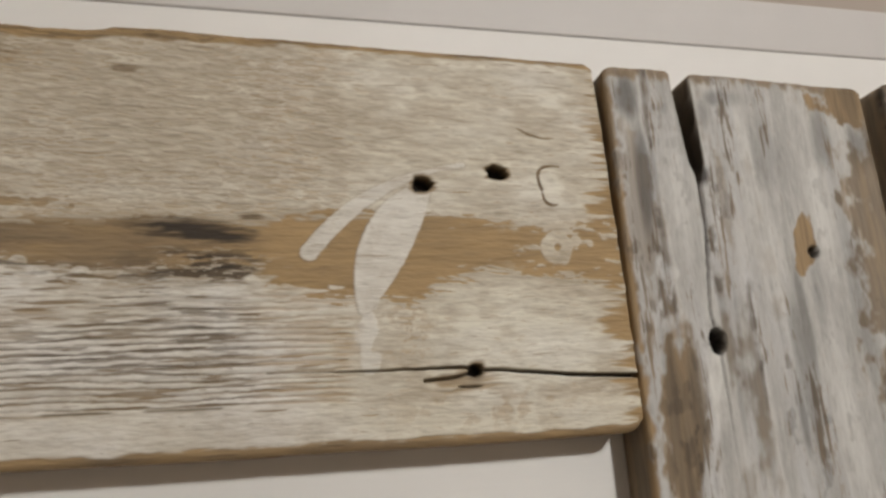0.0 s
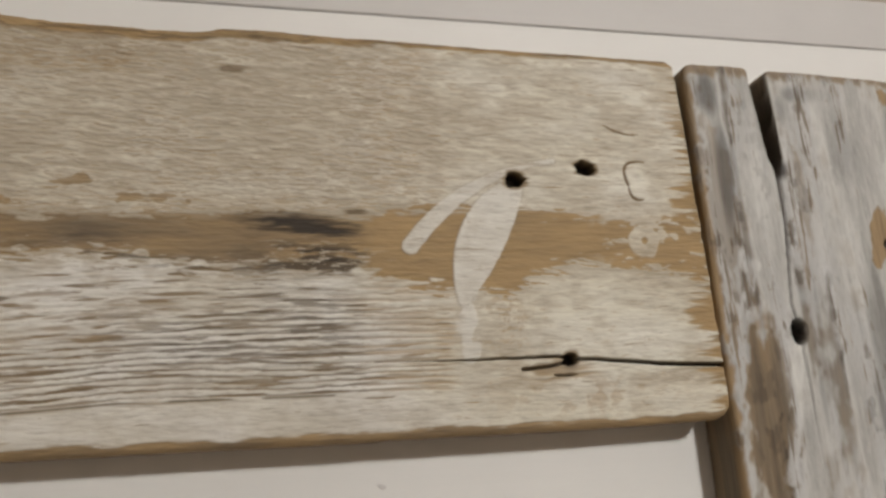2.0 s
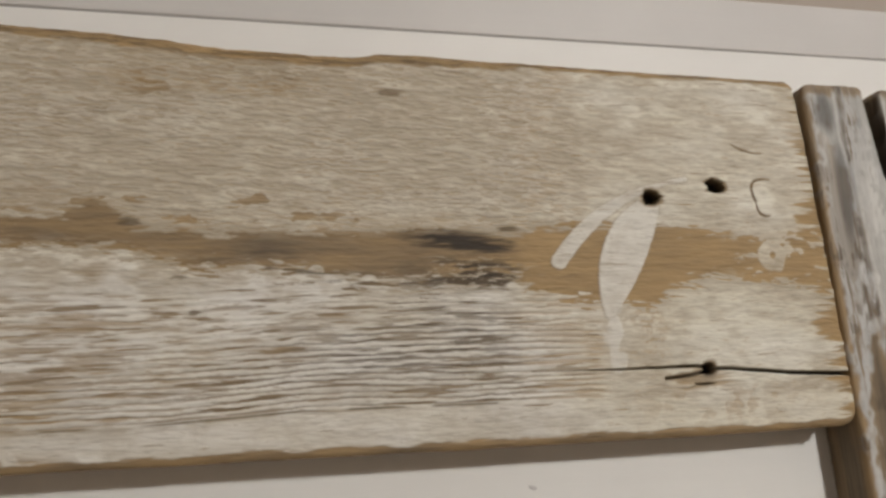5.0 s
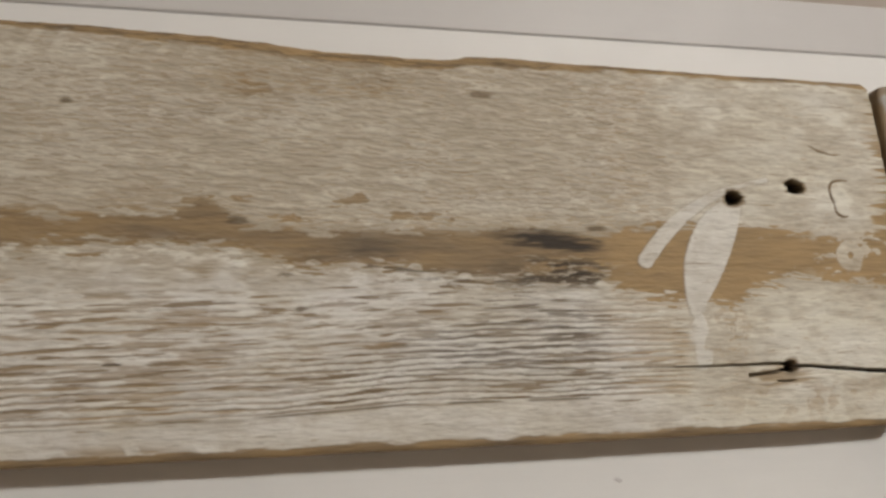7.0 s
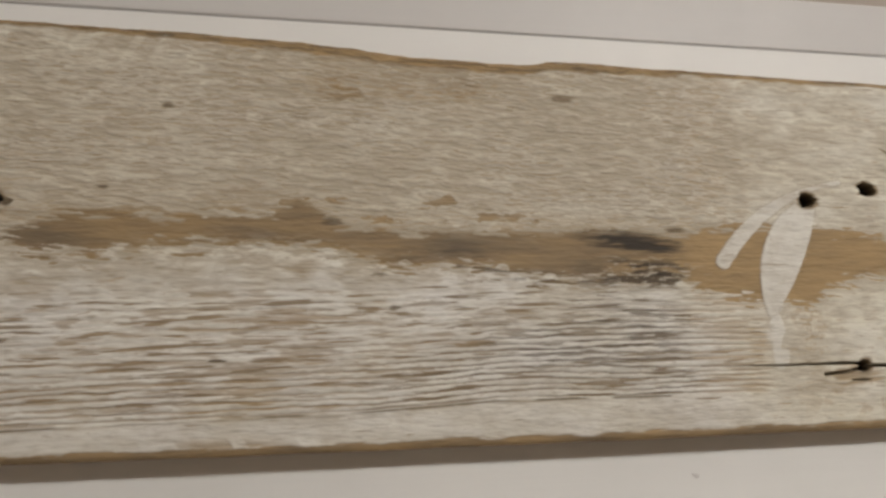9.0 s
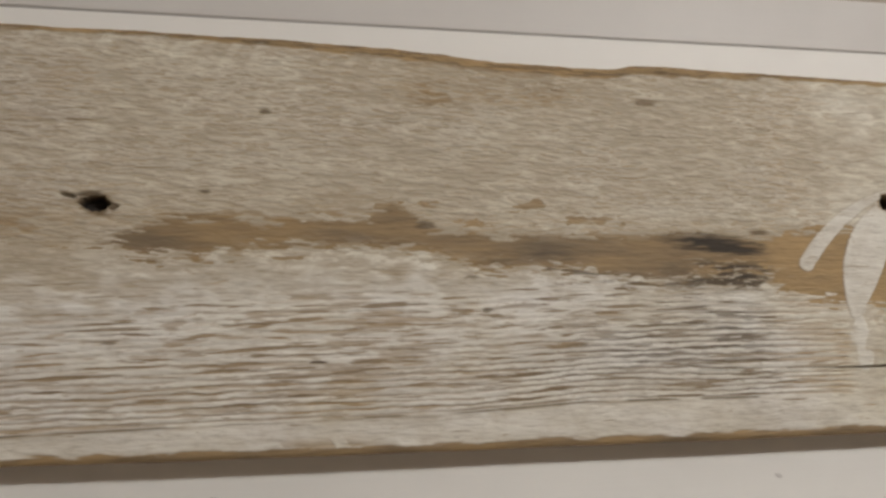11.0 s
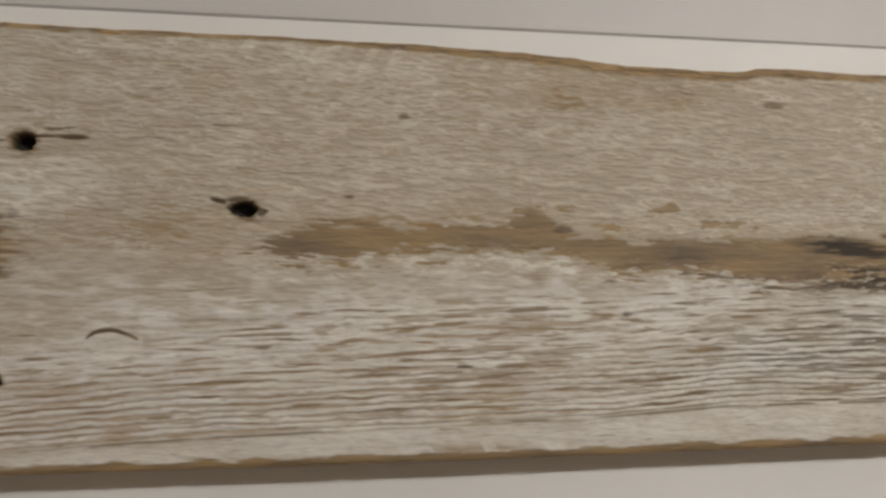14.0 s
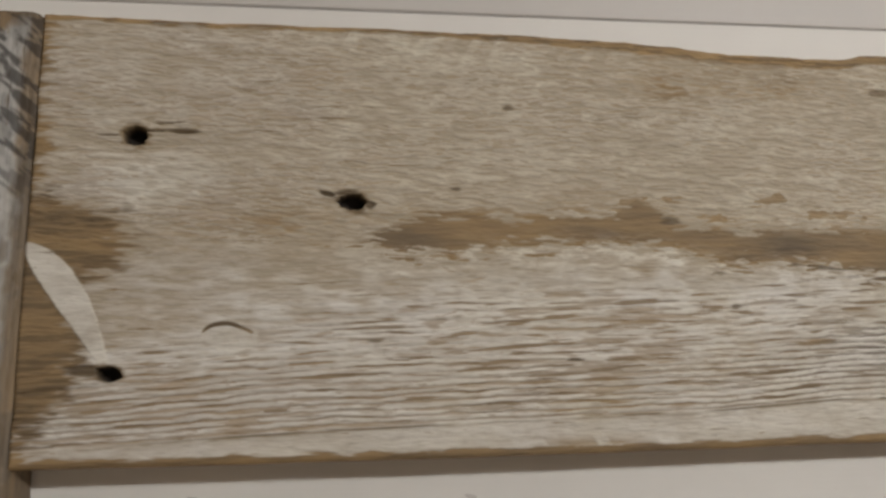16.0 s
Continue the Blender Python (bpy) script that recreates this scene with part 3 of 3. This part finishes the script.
    for x, z, rx, rz, turn, halo in ((-0.0846, 0.1098, 0.0050, 0.0040, 8, 1.45), (-0.0498, 0.1166, 0.0052, 0.0042, -8, 1.4), (-0.0660, 0.0275, 0.0034, 0.0034, 0, 1.6),
                                     (-0.5490, 0.1314, 0.0052, 0.0046, 0, 1.5), (-0.4600, 0.1037, 0.0062, 0.0042, -12, 1.45), (-0.5545, 0.0338, 0.0052, 0.0032, -10, 1.5)):
        r = blob(X, Z, x, z, rx, rz, turn) + (fleck - 0.5) * 0.55 + (swirl - 0.5) * 0.35
        depth = np.maximum(depth, 0.009 * sstep(1.0, 0.72, r))
        ring_of = sstep(halo, 0.95, r + (flake - 0.5) * 0.5)
        stain_shade = np.maximum(stain_shade, np.maximum(0.97 * sstep(1.05, 0.8, r), 0.32 * ring_of))
        bare = np.maximum(bare, 0.85 * ring_of)
    for x, z, rx, rz, turn in ((-0.4705, 0.1068, 0.0055, 0.0014, -22), (-0.5415, 0.1338, 0.006, 0.0006, 0), (-0.531, 0.1338, 0.009, 0.0012, 0), (-0.536, 0.1372, 0.006, 0.0004, 4), (-0.462, 0.1075, 0.007, 0.0016, 0), (-0.453, 0.102, 0.003, 0.002, 0), (-0.560, 0.1315, 0.006, 0.0005, 0), (-0.5635, 0.0352, 0.009, 0.0027, -4)):
        m = sstep(1.1, 0.5, blob(X, Z, x, z, rx, rz, turn) + (flake - 0.5) * 0.8)
        stain_shade, bare = np.maximum(stain_shade, 0.6 * m), np.maximum(bare, 0.9 * m)
        depth = np.maximum(depth, 0.0012 * m)
    cz = np.interp(X, [-0.155, -0.1176, -0.0904, -0.0716, -0.066, -0.0525, -0.0277, 0.007], [0.0290, 0.0286, 0.0290, 0.0291, 0.0279, 0.0273, 0.0251, 0.0232]) + 0.0006 * (fbm(X / 0.006, X * 0, 99) - 0.5)
    cw = np.interp(X, [-0.152, -0.12, -0.09, -0.067, -0.05, 0.006], [0.0, 0.0002, 0.0003, 0.00035, 0.0005, 0.00065])
    crack = sstep(0.00045, 0.0, np.abs(Z - cz) - cw) * (cw > 0)
    cz2 = np.interp(X, [-0.0885, -0.0742, -0.066], [0.0239, 0.0252, 0.0272]) + 0.0008 * (flake - 0.5)
    crack2 = sstep(0.0004, 0.0, np.abs(Z - cz2) - 0.0005) * (X > -0.0885) * (X < -0.066)
    crack3 = sstep(1.2, 0.6, blob(X, Z, -0.0695, 0.0210, 0.0045, 0.0006) + (flake - 0.5))
    tan_knot = sstep(1.2, 0.6, blob(X, Z, -0.072, 0.0235, 0.015, 0.0045) + (flake - 0.5) * 1.4)
    bare = np.maximum(bare, tan_knot * 0.7)
    # cracks are cut in and their inner shade is darkened into the colour
    for c, a in ((crack, 1.0), (crack2, 1.0), (crack3, 0.7)):
        depth = np.maximum(depth, 0.006 * c * a * np.clip(cw / 0.0004, 0.3, 1))
        stain_shade = np.maximum(stain_shade, c * a * np.clip(cw / 0.0006, 0.35, 1))

    bare = np.maximum(bare, np.clip(1.3 * stain_shade, 0, 1))
    relief = 0.00035 * (1 - bare) + 0.0006 * (flake - 0.5) + 0.0008 * (fleck - 0.5) * upper + 0.0009 * (chips - 0.5) * upper + 0.0003 * (fleck - 0.5) - 0.00035 * grooves - 0.00015 * phase * zone + 0.00025 * (fine - 0.5) + 0.0007 * (streak - 0.5) * zone + 0.0004 * (streak2 - 0.5) * zone
    relief = relief + 0.0008 * (blot - 0.5) + 0.00025 * st
    rr = 0.0030
    d = np.minimum.reduce([top - Z, Z - low, (X - left) * 1.5, (right - X) * 2])
    round_off = np.where(d < rr, rr - np.sqrt(np.clip(rr * rr - (rr - np.clip(d, 0, rr)) ** 2, 0, None)), 0)
    Y = depth + round_off - relief
    return board_mesh("rail", X, Y, Z, {"bare": (bare, 1.0), "grey": (grey, 0.35), "cream": (cream, 0.2), "stain_shade": (stain_shade, 0.0), "wear": (wear, 0.6), "speck": (speck, 0.3), "ring": (ring_at / 200, None), "chalk": (chalk, 0.0)}, WALL_Y - 0.0005, RAIL_WOOD)


def stile(name, x0, x1, ztop, seed, fine_from, split):
    """An upright board with grey-white smeared paint; split: with the open crack, nail holes and bare patches of the one that the rail meets."""
    dz = 0.0006
    n_low, n_fine = 39, int((ztop - fine_from) / dz)
    nx = int((x1 - x0) / 0.0006)
    Xb, I = np.meshgrid(np.linspace(x0, x1, nx), np.arange(n_low + n_fine), indexing="ij")
    edge = np.minimum(Xb - x0, x1 - Xb)
    t = ztop - 0.006 * (1 - np.sqrt(np.clip(1 - (1 - np.clip(edge / 0.006, 0, 1)) ** 2, 0, 1))) + 0.0008 * (fbm(Xb / 0.008, Xb * 0, seed) - 0.5)
    if split:
        mid = np.abs(Xb - 0.0512) - 0.0046
        t = t - 0.004 * (1 - np.sqrt(np.clip(1 - (1 - np.clip(mid / 0.004, 0, 1)) ** 2, 0, 1))) - 0.0010 * sstep(0.044, 0.05, Xb) - 0.0025 * sstep(0.05, 0.155, Xb)
    low_z = np.linspace(-0.62, fine_from, n_low + 1)
    Z = np.where(I < n_low, np.interp(I, np.arange(n_low + 1), low_z), fine_from + (t - fine_from) * (I - n_low) / (n_fine - 1))
    X = Xb + 0.0006 * (fbm(Z / 0.02, Xb * 0, seed + 1) - 0.5)
    w = (X - x0) / (x1 - x0)
    smear = fbm(X / 0.0075, Z / 0.085, seed + 2)
    smear2 = fbm(X / 0.012, Z / 0.09, seed + 5)
    chip = fbm(X / 0.005, Z / 0.009, seed + 8)
    grain = fbm(X / 0.0016, Z / 0.03, seed + 11, 2)
    bare = sstep(0.58, 0.76, 0.7 * smear + 0.3 * chip) * 0.7
    sides = sstep(0.0042, 0.0008, edge + (chip - 0.5) * 0.009)
    bare = np.maximum(bare, sides)
    grey = 0.55 + 0.9 * (smear2 - 0.5)
    cream = 0.56 + 2.2 * (smear - 0.5) + 1.0 * (smear2 - 0.5) + 0.5 * (chip - 0.5)
    stain_shade = 0.34 * sstep(0.58, 0.80, smear) + 0.30 * sstep(0.60, 0.70, chip) * sstep(0.5, 0.6, smear2)
    depth = np.zeros_like(X)
    cut = None
    if split:
        wob = (chip - 0.5)
        whole, X = X, X - 0.0047
        lower_left = sstep(0.0, 0.35, 1 - blob(X, Z, 0.024, 0.002, 0.0145, 0.052, -4) + wob * 0.9)
        upper_left = sstep(0.1, 0.5, 1 - blob(X, Z, 0.014, 0.10, 0.014, 0.060) + wob * 1.3) * 0.55
        right_side = sstep(0.1, 0.5, 1 - blob(X, Z, 0.150, 0.075, 0.034, 0.10) + wob * 1.2) * 0.9
        corner = sstep(0.0, 0.3, 1 - blob(X, Z, 0.140, 0.162, 0.020, 0.014) + wob * 1.5 + (smear - 0.5))
        diamond = sstep(0.0, 0.15, 1 - blob(X, Z, 0.1015, 0.083, 0.0072, 0.0165, -14) + wob * 0.9 + (smear - 0.5) * 0.8)
        top_rub = sstep(0.008, 0.002, t - Z + wob * 0.012) * 0.9
        strip = sstep(0.0, 0.4, 1 - blob(X, Z, 0.060, 0.105, 0.0035, 0.030) + wob * 0.8) * 0.6
        bare = np.maximum.reduce([bare, lower_left, upper_left, right_side, corner, diamond, top_rub, strip])
        grey = np.maximum(grey, np.maximum(0.8 * top_rub, 0.65 * lower_left))
        grey = np.maximum(grey, 0.9 * upper_left) * (1 - 0.75 * diamond) * (1 - 0.5 * corner)
        grey = np.maximum(grey, 0.75 * right_side * (1 - corner)) - 0.9 * sstep(0.0045, 0.002, whole - x0) * sstep(0.14, 0.11, Z)
        for x, z, rx, rz, a in ((0.088, 0.03, 0.005, 0.045, 0.35), (0.083, 0.0, 0.0025, 0.02, 0.5), (0.093, 0.045, 0.003, 0.03, 0.45), (0.128, 0.06, 0.008, 0.05, 0.30), (0.088, 0.13, 0.010, 0.02, 0.22),
                                (0.056, 0.152, 0.006, 0.016, 0.45), (0.050, 0.119, 0.0055, 0.007, 0.85), (0.120, 0.14, 0.009, 0.02, 0.35), (0.020, 0.115, 0.007, 0.03, 0.55), (0.014, 0.158, 0.008, 0.014, 0.6), (0.145, 0.14, 0.012, 0.02, 0.5), (0.066, 0.160, 0.016, 0.006, 0.45), (0.020, 0.02, 0.006, 0.03, 0.4), (0.052, 0.01, 0.003, 0.03, 0.4), (0.057, 0.04, 0.003, 0.04, 0.4), (0.103, 0.05, 0.004, 0.03, 0.35)):
            stain_shade = np.maximum(stain_shade, a * sstep(1.15, 0.3, blob(X, Z, x, z, rx, rz) + (smear - 0.5) * 1.2))
        # nail holes: recess shade painted near-black on top of the real depth
        for x, z, rx, rz in ((0.0452, 0.0374, 0.0050, 0.0064), (0.1056, 0.0802, 0.0032, 0.0034)):
            r = blob(X, Z, x, z, rx, rz) + wob * 0.3
            depth = np.maximum(depth, 0.012 * sstep(1.0, 0.75, r))
            stain_shade = np.maximum(stain_shade, np.maximum(0.97 * sstep(1.05, 0.85, r), 0.3 * sstep(1.4, 1.0, r)))
        # split that stands open at the top and runs down as a crack;
        # the shade inside it and on its lips is put into the colour
        cx = np.interp(Z, [-0.62, -0.03, 0.037, 0.05, 0.09, 0.12, 0.17], [0.047, 0.0465, 0.0455, 0.0435, 0.0475, 0.0485, 0.0455])
        cw = np.interp(Z, [-0.03, 0.03, 0.09, 0.118, 0.125, 0.17], [0.0, 0.0003, 0.0005, 0.0010, 0.0032, 0.0046]) + 0.0004 * (chip - 0.5)
        gap = sstep(0.0005, -0.0003, np.abs(X - cx) - cw) * (Z > -0.03)
        deep = np.interp(Z, [-0.03, 0.09, 0.12, 0.13], [0.001, 0.004, 0.012, 0.0245])
        depth = np.maximum(depth, gap * deep)
        stain_shade = np.maximum(stain_shade, gap * np.interp(Z, [-0.03, 0.05, 0.11, 0.125, 0.15, 0.158], [0.3, 0.7, 0.8, 0.75, 0.6, 0.3]))
        cut = depth > 0.0228
        lips = sstep(0.0016, 0.0004, np.abs(X - cx) - cw) * sstep(0.112, 0.12, Z)
        bare, grey = np.maximum(bare, lips), np.where(lips > 0.3, 0.7, grey)
        stain_shade = np.maximum(stain_shade, lips * np.interp(Z, [0.11, 0.125, 0.155, 0.17], [0.8, 0.85, 0.75, 0.35]))
        pale = np.maximum.reduce([sstep(0.0, 0.8, 1.2 - blob(X, Z, x, z, rx, rz) + (smear - 0.5)) for x, z, rx, rz in ((0.036, 0.115, 0.010, 0.06), (0.072, 0.11, 0.012, 0.07), (0.040, 0.03, 0.007, 0.05), (0.112, 0.10, 0.010, 0.05), (0.108, 0.01, 0.012, 0.06))])
        pale = pale * (1 - diamond) * sstep(0.4, 0.55, chip + 0.12)
        cream, bare, stain_shade = np.maximum(cream, 0.85 * pale), bare * (1 - 0.6 * pale), stain_shade * (1 - 0.5 * pale * (depth < 0.0005) * (gap < 0.05) * (lips < 0.05))
        # a brighter swept smear
        sw = stroke(X, Z, (0.0125, 0.040), (0.02, 0.06), (0.028, 0.070), [0.001, 0.002, 0.003])
        sw2 = stroke(X, Z, (0.028, -0.03), (0.034, -0.01), (0.043, 0.03), [0.002, 0.0035, 0.003])
        for s in (sw, sw2):
            m = sstep(0.001, -0.001, s + wob * 0.003)
            bare, cream, stain_shade = bare * (1 - 0.9 * m), np.maximum(cream, m), stain_shade * (1 - 0.7 * m)
        X = whole
    else:
        slant = fbm((Z + 0.9 * X) / 0.0034, (X - Z) / 0.016, seed + 20)
        stain_shade = np.maximum(stain_shade, 0.75 * sstep(0.46, 0.60, slant) * sstep(0.08, 0.13, Z))
        bare = np.maximum(bare, sstep(0.009, 0.004, edge + (chip - 0.5) * 0.008) * 0.9)
        grey = np.where(edge < 0.010, 0.75, grey)
        stain_shade = np.maximum(stain_shade, 0.3 * sstep(0.45, 0.65, chip))
        bare = np.maximum(bare, sstep(0.012, 0.004, t - Z + (chip - 0.5) * 0.012))
    wear = np.clip(0.06 + 1.8 * (smear2 - 0.5) + 0.5 * (chip - 0.5), 0, 1)
    relief = 0.0004 * (1 - bare) + 0.0006 * (smear - 0.5) + 0.0005 * (grain - 0.5) + 0.0006 * (chip - 0.5) + 0.001 * (smear2 - 0.5)
    rr = 0.0024
    d = np.minimum(edge, t - Z)
    round_off = np.where(d < rr, rr - np.sqrt(np.clip(rr * rr - (rr - np.clip(d, 0, rr)) ** 2, 0, None)), 0)
    Y = 0.0002 + depth + round_off - relief
    return board_mesh(name, X, Y, Z, {"bare": (bare, 1.0), "grey": (grey, 0.75), "cream": (cream, 0.2), "stain_shade": (stain_shade, 0.0), "wear": (wear, 0.6), "speck": (wear * 0.8, 0.3), "ring": ((X - x0) / 0.0022 / 200 + 0.012 * fbm(X / 0.03, Z / 0.1, seed + 30), None), "chalk": (sstep(0.4, 0.6, smear2), 0.0)}, WALL_Y - 0.0005, STILE_WOOD, cut)


r_ob = rail()
r_ob.parent = frame_thing
tagged(r_ob, label="horizontal board with flaking cream paint over tan wood")
for args, words in ((("stile", 0.0090, 0.1585, 0.1752, 101, -0.06, True), "upright board, split at the top, smeared grey-white paint"),
                    (("stile", -0.7380, -0.5885, 0.1865, 201, -0.04, False), "upright board with dark saw marks and worn grey paint"),
                    (("stile", 0.1725, 0.3000, 0.1760, 301, -0.03, False), "upright board with worn grey-brown paint")):
    s_ob = stile(*args)
    s_ob.parent = frame_thing
    tagged(s_ob, label=words)


# ---- the unseen lamp: direction from the rail's shadow, pendant form assumed ----
def turned(profile, segments=48):
    bm = bmesh.new()
    rings = [[bm.verts.new((r * math.cos(2 * math.pi * k / segments), r * math.sin(2 * math.pi * k / segments), z)) for k in range(segments)] for r, z in profile]
    for a, b in zip(rings, rings[1:]):
        for k in range(segments):
            bm.faces.new((a[k], a[(k + 1) % segments], b[(k + 1) % segments], b[k]))
    bm.faces.new(rings[-1])
    bmesh.ops.recalc_face_normals(bm, faces=bm.faces)
    return bm


lamp = tagged(new("pendant_lamp"), "unseen light source, given the form of an opal globe pendant", "lamp")
lamp.location = (LAMP_AT[0], LAMP_AT[1], LAMP_AT[2])
part("ceiling_rose", turned([(0.05, 0.77), (0.05, 0.755), (0.015, 0.74), (0.004, 0.74)]), CHROME, lamp)
part("cord", turned([(0.003, 0.75), (0.003, 0.09)], 12), CHROME, lamp)
part("socket", turned([(0.004, 0.100), (0.02, 0.090), (0.022, 0.051), (0.015, 0.049)]), CHROME, lamp)
part("globe", turned([(0.055 * math.sin(math.pi * k / 16), 0.055 * math.cos(math.pi * k / 16)) for k in range(1, 16)]), GLOW, lamp, "glowing opal glass globe")

# small runs of dried paint on the wall and trim
for x, z, w, y, owner in ((0.040, 0.2212, 0.0045, WALL_Y + 0.001, "trim"), (-0.147, -0.021, 0.002, WALL_Y, "wall_north"), (-0.525, -0.0165, 0.003, WALL_Y, "wall_north"), (-0.41, -0.020, 0.0025, WALL_Y, "wall_north")):
    bm = bmesh.new()
    bmesh.ops.create_uvsphere(bm, u_segments=16, v_segments=8, radius=1.0)
    for v in bm.verts:
        v.co = Vector((x + v.co.x * w * (1 + 0.3 * v.co.z), y + v.co.y * 0.0003, z + v.co.z * 0.0011 - 0.0006 * v.co.x))
    part("paint_drip", bm, TRIM_WHITE, bpy.data.objects[owner])
